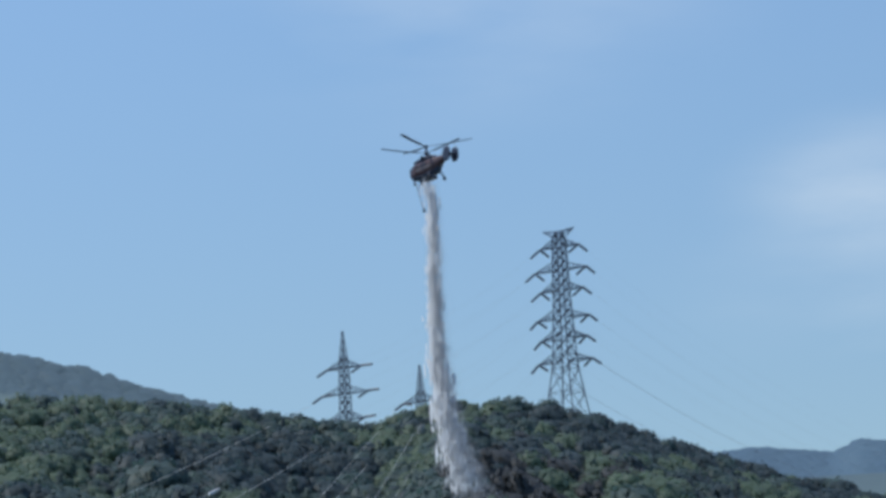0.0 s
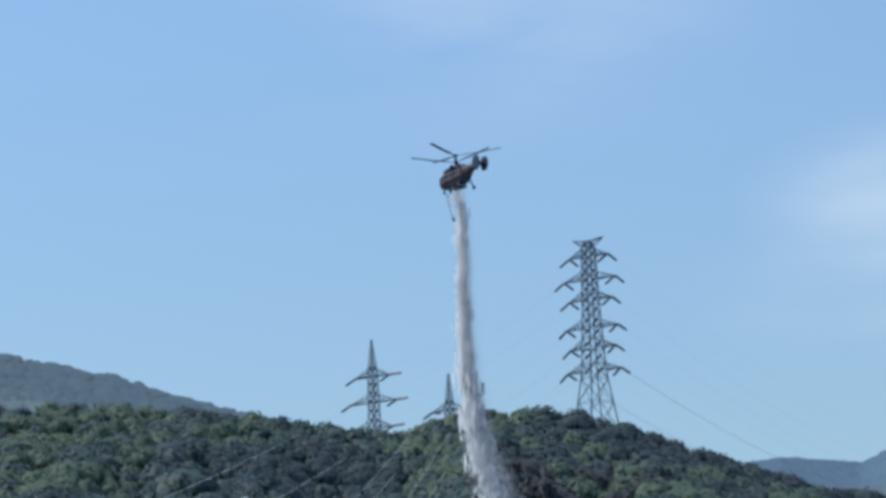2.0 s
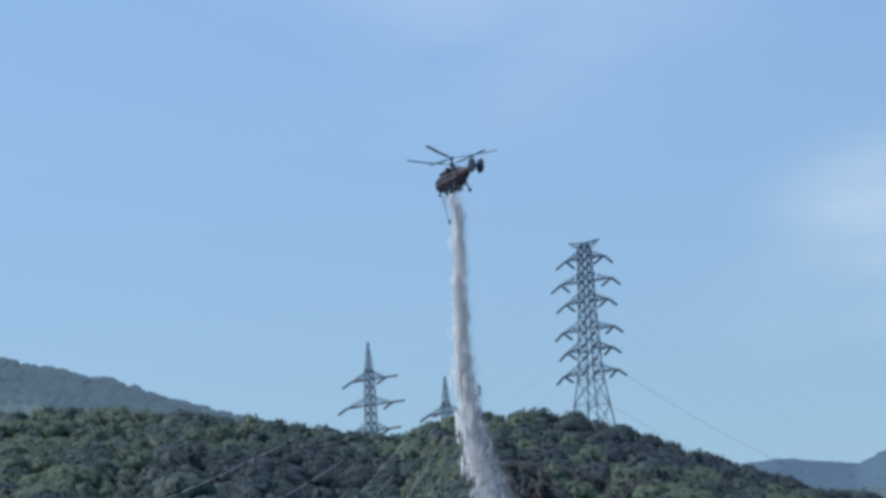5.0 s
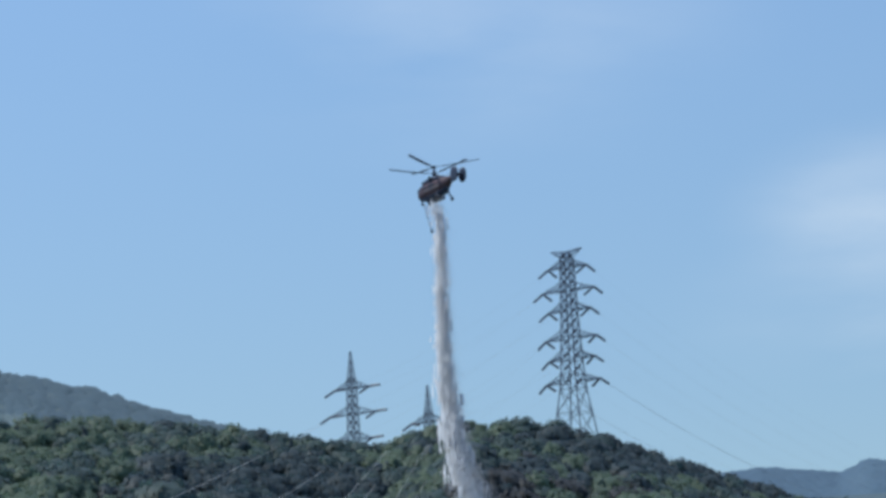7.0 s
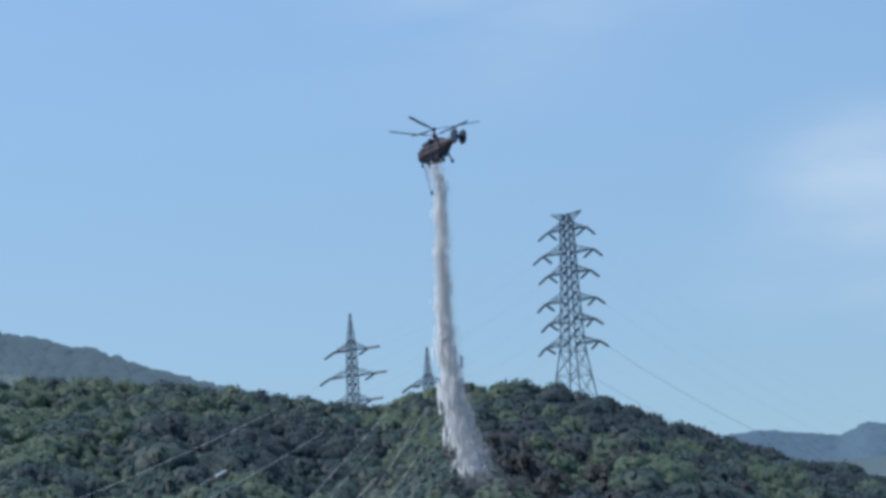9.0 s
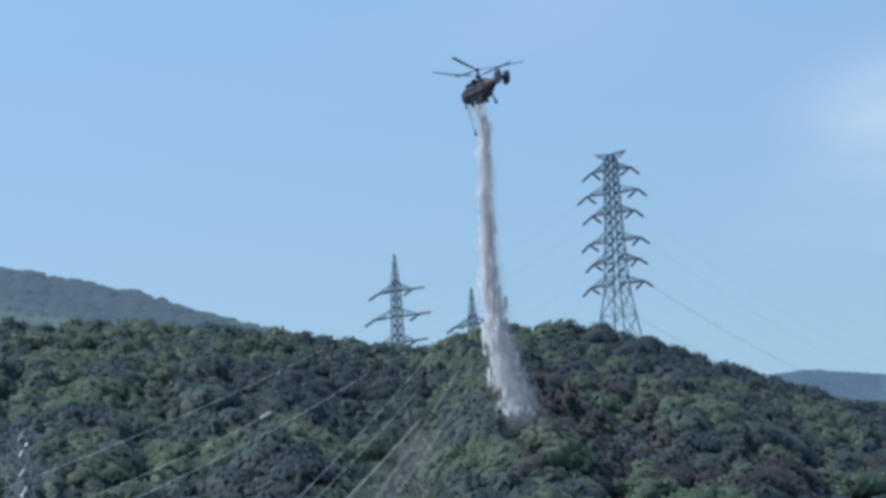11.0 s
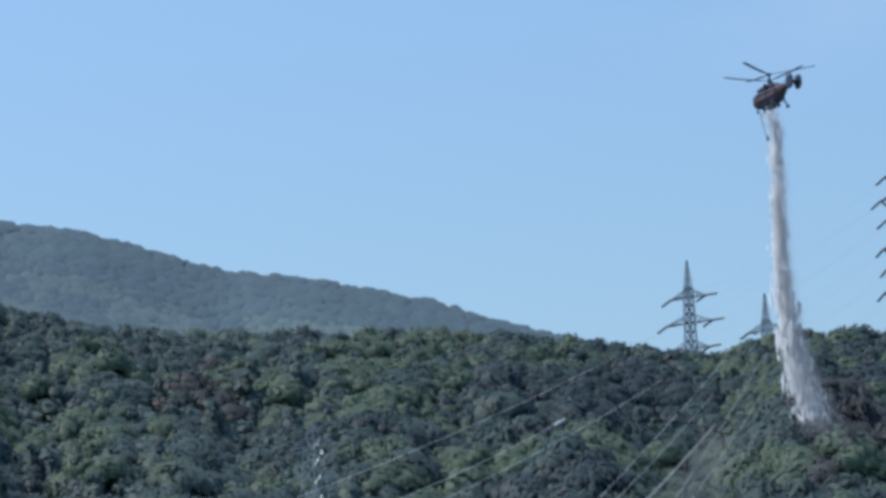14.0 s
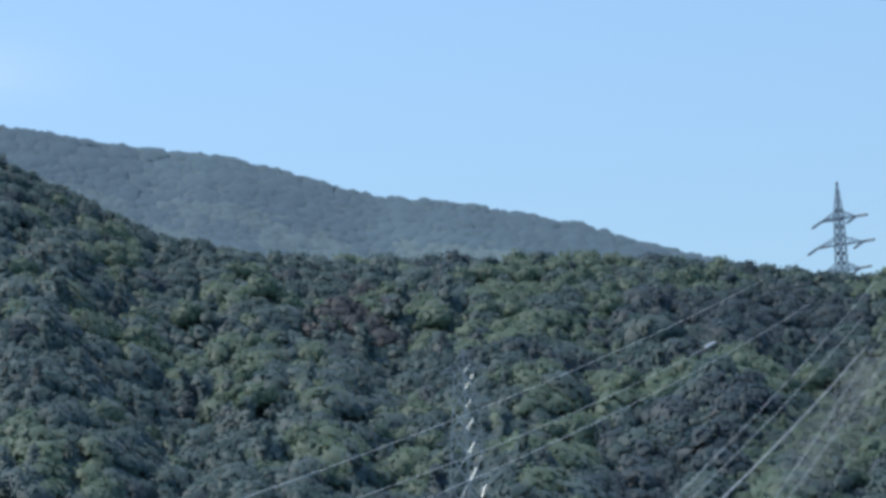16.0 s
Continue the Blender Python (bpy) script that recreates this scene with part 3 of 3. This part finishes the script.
for k, pair in enumerate(tips3):
    for side, tip in enumerate(pair):
        goal = {(0, 0): bearing(-3.95, 3.30, 480), (1, 0): bearing(-3.70, 3.29, 480), (2, 0): bearing(-3.22, 3.26, 480), (0, 1): bearing(-2.16, 3.21, 480), (1, 1): bearing(-1.99, 3.20, 480), (2, 1): bearing(-1.34, 3.17, 480)}[k, side]
        end = insulator(t3, m3, tip, Vector((-0.8, -0.5, -0.62)))
        power_line(end, goal, 1.6, {(2, 0): 0.05, (0, 1): 0.022, (1, 1): 0.022, (2, 1): 0.012}.get((k, side), 0.024), WIRE, "pale twin power line running steeply down the slope", 0.35)


def line_marker(a, b, sag, f0, f1):
    """A white sleeve round a stretch of a hanging wire."""
    at = lambda f: Vector(a).lerp(Vector(b), f) - Vector((0, 0, sag * 4 * f * (1 - f)))
    bm = bmesh.new()
    tube(bm, [at(f0), at(f0 + 0.1 * (f1 - f0)), at(f1 - 0.1 * (f1 - f0)), at(f1)], [0.15, 0.42, 0.42, 0.15], 10)
    thing = new("line_marker")
    tagged(thing, "white plastic warning sleeve on a power line", "line marker")
    part("sleeve", bm, WHITE, thing)


hangs = [Vector(line_end).lerp(line_goal, k / 400) for k in range(401)]
f_mark = min(range(401), key=lambda k: abs(math.degrees(math.atan2(hangs[k].x, hangs[k].y)) + 2.56)) / 400
line_marker(line_end, line_goal, 6.0, f_mark - 0.012, f_mark + 0.012)


# ---- trees that stand out on the crest ----
def crest_tree(seed, mat, label, slim=False):
    thing = new("tree")
    tagged(thing, label, "tree", "trees on the crest")
    bm = bmesh.new()
    tube(bm, [(0, 0, -0.6), (0.05, 0, 1.2), (0.1, 0.1, 2.8), (0.0, 0.15, 4.6)], [0.22, 0.17, 0.13, 0.05], 8)
    for a in (0.3, 1.7, 2.9, 4.2, 5.3):
        tube(bm, [(0.05, 0.05, 2.0 + 0.3 * a), (0.9 * math.cos(a), 0.9 * math.sin(a), 3.2 + 0.25 * a), (1.8 * math.cos(a), 1.8 * math.sin(a), 3.9 + 0.25 * a)], [0.09, 0.06, 0.02], 6)
    part("trunk", bm, BARK, thing, "grey-brown trunk and limbs")
    v, f, n = crown(seed, 7, 46, 0.42 if slim else 0.5, slim)
    ob = new("crown", mesh_of("crown", v, f, [mat], normals=n))
    ob.parent = thing
    return thing


def place_tree(tree, x, y, z, turn, size, tall):
    tree.matrix_world = pose(x, y, z, 0, 0, turn)
    tree.scale = (size, size, size * tall)


lights = [crest_tree(81, LEAF[1], "light green broadleaf tree among darker woods"), crest_tree(82, LEAF[1], "light green spreading tree on the wooded slope")]
for k, (px, py, size, turn, _, _) in enumerate(LONE):
    tree = lights[k] if k < 2 else copy_thing(lights[k % 2], Matrix())
    tagged(tree, group="light green trees on the slope")
    place_tree(tree, px, py, ground_at(px, py) - 1.5, math.degrees(turn), size * 0.95, 1.0)

kinds = [crest_tree(71, LEAF[2], "dark green broadleaf tree on the hill crest"), crest_tree(72, LEAF[0], "green broadleaf tree on the hill crest"), crest_tree(73, LEAF[2], "dark green slim tree on the hill crest", True)]
s = np.random.RandomState(9)
for k in range(66):
    a = radians(-15.0 + 23.5 * (k + s.uniform(-0.3, 0.3)) / 66)
    r_ = s.uniform(980, 996)
    px, py = r_ * math.sin(a), r_ * math.cos(a)
    size = s.uniform(0.45, 0.8)
    m = pose(px, py, ground_at(px, py) - 0.9, 0, 0, s.uniform(0, 360))
    tree = kinds[k] if k < 3 else copy_thing(kinds[k % 3], m)
    if k < 3:
        tree.matrix_world = m
    tall = s.uniform(0.85, 1.25)
    if k % 3 == 2:
        size *= 0.75
    tree.scale = (size, size, size * tall)


# a small bleached tree just under the crest
PALE = foliage("leaf_bleached", (0.40, 0.44, 0.42), (0.34, 0.38, 0.37), 0.3)
reach = min(np.arange(880, 990, 1.0), key=lambda d: abs(bearing(0.79, 7.22, d).z - 3.4 - ground_at(*bearing(0.79, 7.22, d).xy)))
pale_tree = crest_tree(91, PALE, "small bleached pale tree among the dark trees of the crest")
tagged(pale_tree, category="tree")
del pale_tree["group"]
px, py = bearing(0.79, 7.22, reach).xy
place_tree(pale_tree, px, py, ground_at(px, py), 40, 0.32, 2.3)


# ---- helicopter ----
def loft(bm, sections, n=18, power=2.5):
    """A closed hull through sections of x, z centre, half width, half height."""
    rings = []
    for x_, zc, hw, hh in sections:
        ring = []
        for k in range(n):
            a = 2 * math.pi * k / n
            c, s_ = math.cos(a), math.sin(a)
            ring.append(bm.verts.new((x_, hw * math.copysign(abs(c) ** (2 / power), c), zc + hh * math.copysign(abs(s_) ** (2 / power), s_))))
        rings.append(ring)
    for r0, r1 in zip(rings, rings[1:]):
        for k in range(n):
            bm.faces.new((r0[k], r0[(k + 1) % n], r1[(k + 1) % n], r1[k])).smooth = True
    bm.faces.new(rings[0])
    bm.faces.new(rings[-1][::-1])
    bmesh.ops.recalc_face_normals(bm, faces=bm.faces)


def helicopter(at, heading, pitch, bank):
    h = new("helicopter")
    tagged(h, "dark red twin-rotor firefighting helicopter hovering with hoses hanging", "helicopter")
    bm = bmesh.new()
    loft(bm, [(4.7, -0.35, 0.25, 0.3), (4.4, -0.3, 0.75, 0.75), (3.7, -0.15, 1.1, 1.1), (2.6, 0.05, 1.2, 1.35), (0.5, 0.05, 1.22, 1.4), (-1.5, 0.1, 1.2, 1.35), (-2.8, 0.35, 0.95, 1.05), (-4.2, 0.75, 0.5, 0.55), (-6.3, 1.05, 0.28, 0.3)])
    body = part("fuselage", bm, RED, h)
    bm = bmesh.new()
    loft(bm, [(3.0, 1.25, 0.45, 0.25), (2.3, 1.55, 0.85, 0.5), (0.5, 1.65, 0.9, 0.6), (-1.6, 1.5, 0.75, 0.5), (-3.0, 1.2, 0.3, 0.25)])
    part("engine_cowling", bm, NAVY, h, "dark engine cowling")
    bm = bmesh.new()
    loft(bm, [(4.55, 0.05, 0.55, 0.3), (4.15, 0.25, 0.98, 0.55), (3.3, 0.45, 1.16, 0.62), (2.75, 0.5, 1.22, 0.6)])
    part("windscreen", bm, GLASS, h, "dark reflecting cockpit glass")
    bm = bmesh.new()
    loft(bm, [(4.3, -0.95, 0.5, 0.25), (3.6, -1.15, 0.95, 0.3), (0, -1.25, 1.08, 0.35), (-2.2, -0.95, 0.85, 0.35), (-3.2, -0.4, 0.5, 0.25)])
    part("belly", bm, NAVY, h, "dark painted underside")
    for sy in (-1, 1):
        bm = bmesh.new()
        beam(bm, (2.4, sy * 1.225, -0.15), (-2.2, sy * 1.14, 0.05), 0.3)
        bmesh.ops.scale(bm, vec=(1, 0.2, 1), verts=bm.verts, space=Matrix.Translation((0, -sy * 1.2, 0)))
        part("stripe", bm, STRIPE, h, "pale painted side stripe")
        for wx in (1.6, 0.5, -0.6):
            bm = bmesh.new()
            tube(bm, [(wx, sy * 1.19, 0.5), (wx, sy * 1.25, 0.5)], 0.24, 12)
            part("cabin_window", bm, GLASS, h)
    bm = bmesh.new()
    loft(bm, [(2.1, -1.75, 0.55, 0.2), (1.8, -1.8, 0.85, 0.38), (-1.2, -1.8, 0.85, 0.38), (-1.5, -1.75, 0.55, 0.2)])
    part("water_tank", bm, NAVY, h, "dark belly water tank")
    bm = bmesh.new()
    beam(bm, (-6.1, -0.9, 1.15), (-6.1, 0.9, 1.15), 0.8)
    bmesh.ops.scale(bm, vec=(1, 1, 0.2), verts=bm.verts, space=Matrix.Translation((0, 0, -1.15)))
    part("tailplane", bm, NAVY, h)
    for sy in (-1, 1):
        bm = bmesh.new()
        loft(bm, [(-5.3, 0.95, 0.05, 0.45), (-5.75, 0.98, 0.12, 1.2), (-6.85, 1.0, 0.12, 1.25), (-7.35, 1.0, 0.05, 0.7)], 12, 3.0)
        bmesh.ops.translate(bm, vec=(0, sy * 0.9, 0), verts=bm.verts)
        part("tail_fin", bm, NAVY, h)
    bm = bmesh.new()
    tube(bm, [(0.3, 0, 1.9), (0.3, 0, 2.7), (0.3, 0, 4.05)], [0.36, 0.24, 0.17], 10)
    part("rotor_mast", bm, BLADE, h)
    for z0, first in ((2.75, 195), (3.9, 238)):
        bm = bmesh.new()
        tube(bm, [(0.3, 0, z0 - 0.2), (0.3, 0, z0), (0.3, 0, z0 + 0.2)], [0.3, 0.55, 0.3], 10)
        hub = part("rotor_hub", bm, BLADE, h)
        for k in range(3):
            a = radians(first + 120 * k) - heading
            u, w = Vector((math.cos(a), math.sin(a), 0)), Vector((-math.sin(a), math.cos(a), 0))
            bm = bmesh.new()
            rows = []
            for q, ch, up in ((0.4, 0.12, 0.0), (1.2, 0.16, 0.05), (1.6, 0.32, 0.09), (4.5, 0.34, 0.32), (7.7, 0.34, 0.72), (7.95, 0.18, 0.75)):
                c = Vector((0.3, 0, z0 + up)) + u * q
                rows.append([bm.verts.new(c + w * ch + Vector((0, 0, 0.02))), bm.verts.new(c + Vector((0, 0, 0.07))), bm.verts.new(c - w * ch), bm.verts.new(c - Vector((0, 0, 0.03)))])
            for r0, r1 in zip(rows, rows[1:]):
                for i in range(4):
                    bm.faces.new((r0[i], r0[(i + 1) % 4], r1[(i + 1) % 4], r1[i]))
            bm.faces.new(rows[0])
            bm.faces.new(rows[-1][::-1])
            bmesh.ops.recalc_face_normals(bm, faces=bm.faces)
            part("rotor_blade", bm, BLADE, h)
    for gx, gy, r_ in ((3.3, 0.75, 0.22), (3.3, -0.75, 0.22), (-1.9, 1.75, 0.34), (-1.9, -1.75, 0.34)):
        bm = bmesh.new()
        beam(bm, (gx, gy * 0.6, -0.7), (gx, gy, -2.0), 0.14)
        beam(bm, (gx + 0.7, gy * 0.6, -0.8), (gx, gy, -1.95), 0.09)
        leg = part("landing_gear", bm, NAVY, h)
        bm = bmesh.new()
        tube(bm, [(gx, gy - 0.14, -2.1), (gx, gy - 0.1, -2.1), (gx, gy + 0.1, -2.1), (gx, gy + 0.14, -2.1)], [r_ * 0.8, r_, r_, r_ * 0.8], 14)
        part("wheel", bm, RUBBER, leg)
    for sy in (-1, 1):
        bm = bmesh.new()
        tube(bm, [(0.6, sy * 0.75, 1.75), (0.3, sy * 1.05, 1.8), (0.0, sy * 1.3, 1.8)], [0.26, 0.28, 0.27], 12)
        part("exhaust_pipe", bm, RUBBER, h, "sooty exhaust pipe")
        bm = bmesh.new()
        tube(bm, [(2.9, sy * 0.42, 1.55), (3.25, sy * 0.42, 1.55)], [0.3, 0.24], 12)
        part("air_intake", bm, RUBBER, h)
        bm = bmesh.new()
        loft(bm, [(3.05, 0.05, 0.02, 0.5), (3.0, 0.05, 0.05, 0.85), (2.1, 0.05, 0.05, 0.85), (2.05, 0.05, 0.02, 0.5)], 12, 4)
        bmesh.ops.translate(bm, vec=(0, sy * 1.2, 0), verts=bm.verts)
        part("cockpit_door", bm, RED, h)
    bm = bmesh.new()
    tube(bm, [(-3.4, 0, 1.1), (-3.5, 0, 1.6), (-3.6, 0, 2.0)], [0.05, 0.04, 0.02], 6)
    part("aerial", bm, NAVY, h)
    for hx, hy in ((2.9, 0.55), (2.5, -0.75)):
        bm = bmesh.new()
        pts = [(hx - 0.05 * k - 0.012 * k * k, hy + 0.04 * math.sin(k), -2.0 - 0.55 * k) for k in range(10)]
        tube(bm, pts, 0.09, 8)
        hose = part("suction_hose", bm, HOSE, h, "pale grey hanging suction hose")
        bm = bmesh.new()
        e = Vector(pts[-1])
        tube(bm, [e + Vector((0, 0, 0.2)), e - Vector((0, 0, 0.1)), e - Vector((0.05, 0, 0.5))], [0.14, 0.22, 0.2], 10)
        part("pump_head", bm, RUBBER, hose)
    h.matrix_world = Matrix.Translation(at) @ Matrix.Rotation(heading, 4, "Z") @ pose(0, 0, 0, bank, pitch, 0)
    return h


HELI = bearing(1.10, 11.29, 604)
helicopter(HELI, radians(180 - 54), 3, 0)


# ---- the load of water that falls from it ----
def droplets(name, p, size, tall, normals, clots, label, category):
    """One mesh of many small four-sided drops at p, with larger clots among them."""
    s = np.random.RandomState(8)
    n = len(p)
    v = np.stack([p + np.array(c) * size[:, None] * s.uniform(0.7, 1.3, (n, 1)) for c in ((0, 0, tall), (0.9, 0.2, -0.6), (-0.5, 0.8, -0.6), (-0.5, -0.8, -0.6))], 1).reshape(-1, 3)
    b = 4 * np.arange(n)[:, None]
    tris = np.concatenate([b + t for t in ((0, 1, 2), (0, 2, 3), (0, 3, 1), (1, 3, 2))])
    normals = np.repeat(normals, 4, 0)
    if clots:
        tris = np.concatenate([tris] + [ICO_F + len(v) + 12 * k for k in range(len(clots))])
        v = np.concatenate([v] + clots)
        soft_n = ICO_V * (0.6, 0.4, 0.3) + (-0.2, -0.1, 0.8)
        normals = np.concatenate([normals] + [soft_n / np.linalg.norm(soft_n, axis=1, keepdims=True)] * len(clots))
    ob = new(name, mesh_of(name, v, tris, [WATER], smooth=True, normals=normals))
    return tagged(ob, label, category, kind="stuff")


def falling_water():
    """A stream that leaves the tank in one body, frays on the way down and opens into a plume before the slope."""
    s = np.random.RandomState(4)
    d0 = 603.0
    keys_el = np.array([11.10, 10.24, 9.53, 8.63, 7.91, 7.19, 6.4, 5.6])
    keys_az = np.array([1.14, 1.15, 1.12, 1.11, 1.16, 1.23, 1.44, 1.80])
    half = np.array([1.55, 1.5, 1.5, 1.7, 2.2, 2.9, 4.0, 5.6])
    n_veil, n_streak, n_wisp, streaks = 64000, 26000, 8000, 80
    # the grey body of spray
    el = [11.17 - 5.37 * s.uniform(0, 1, n_veil) ** 0.62]
    off = [np.clip(s.normal(0.0, 0.40, n_veil), -1.0, 1.4) + 0.12 * np.sin(el[0] * 9) + 0.08 * np.sin(el[0] * 23 + 1)]
    # bright streaks along one side, each a drawn-out clot
    which = s.randint(0, streaks, n_streak)
    at, side, long_ = s.uniform(6.0, 10.9, streaks), s.normal(-0.36, 0.17, streaks), s.uniform(0.05, 0.2, streaks)
    el.append(np.clip(at[which] + s.normal(0, 1, n_streak) * long_[which], 5.7, 11.08))
    off.append(side[which] + s.normal(0, 0.14, n_streak))
    # loose wisps blown off the other side
    el.append(10.3 - 4.4 * s.uniform(0, 1, n_wisp) ** 0.7)
    off.append(0.45 + s.exponential(0.3, n_wisp) * (0.5 + 0.5 * np.sin(el[2] * 6.5) ** 2))
    el, off = np.concatenate(el), np.concatenate(off)
    az, hw = np.interp(-el, -keys_el, keys_az), np.interp(-el, -keys_el, half)
    n = len(el)
    deep = s.normal(0, 1.6, n)
    p = np.stack([d0 * np.sin(np.radians(az)) + hw * off, d0 * np.cos(np.radians(az)) + hw * deep, EYE + d0 * np.tan(np.radians(el)) - 0.35 * hw * np.abs(off)], 1)
    fade = np.clip((el - 5.7) / 0.9, 0.25, 1)
    size = s.uniform(0.022, 0.052, n) * (0.8 + 0.10 * hw) * fade
    out = np.stack([0.2 * np.clip(off, -1, 1) - 0.35 + s.normal(0, 0.2, n), s.normal(-0.05, 0.2, n), np.full(n, 0.9)], 1)
    out /= np.linalg.norm(out, axis=1, keepdims=True)
    # whole clots of water along the bright side
    clots, m = [], 1500
    for k in range(m):
        e = 11.05 - 4.9 * s.uniform(0, 1) ** 0.9
        a, wide = float(np.interp(-e, -keys_el, keys_az)), float(np.interp(-e, -keys_el, half))
        c = np.array([d0 * math.sin(radians(a)) + wide * (s.normal(-0.22, 0.34) + 0.12 * math.sin(e * 9)), d0 * math.cos(radians(a)) + wide * s.normal(-0.1, 0.5), EYE + d0 * math.tan(radians(e))])
        rad = min(wide, 2.4) * s.uniform(0.035, 0.10) * min(1, 0.35 + 0.5 * (e - 6.1))
        clots.append(c + ICO_V * (rad * s.uniform(0.75, 1.3, (12, 1))) * (1, 1, s.uniform(4, 10)))
    droplets("falling_water", p, size, 1.8, out, clots, "white column of water and spray falling from the helicopter", "water")


falling_water()


def drifting_mist():
    """The last fine spray, hanging thinly in front of the slope."""
    s = np.random.RandomState(12)
    n = 26000
    f = s.uniform(0, 1, n)
    az = 0.05 - 1.5 * f + s.normal(0, 0.30, n) * (0.6 + 0.7 * f)
    el = 5.95 - 2.0 * f + s.normal(0, 0.20, n)
    d = 700 + s.normal(0, 5, n)
    p = np.stack([d * np.sin(np.radians(az)), d * np.cos(np.radians(az)), EYE + d * np.tan(np.radians(el))], 1)
    size = s.uniform(0.02, 0.05, n)
    out = s.normal(0, 0.5, (n, 3)) + (-0.5, -0.4, 0.5)
    out /= np.linalg.norm(out, axis=1, keepdims=True)
    droplets("drifting_mist", p, size, 1.0, out, [], "thin white mist of fine spray drifting before the slope", "mist")


drifting_mist()
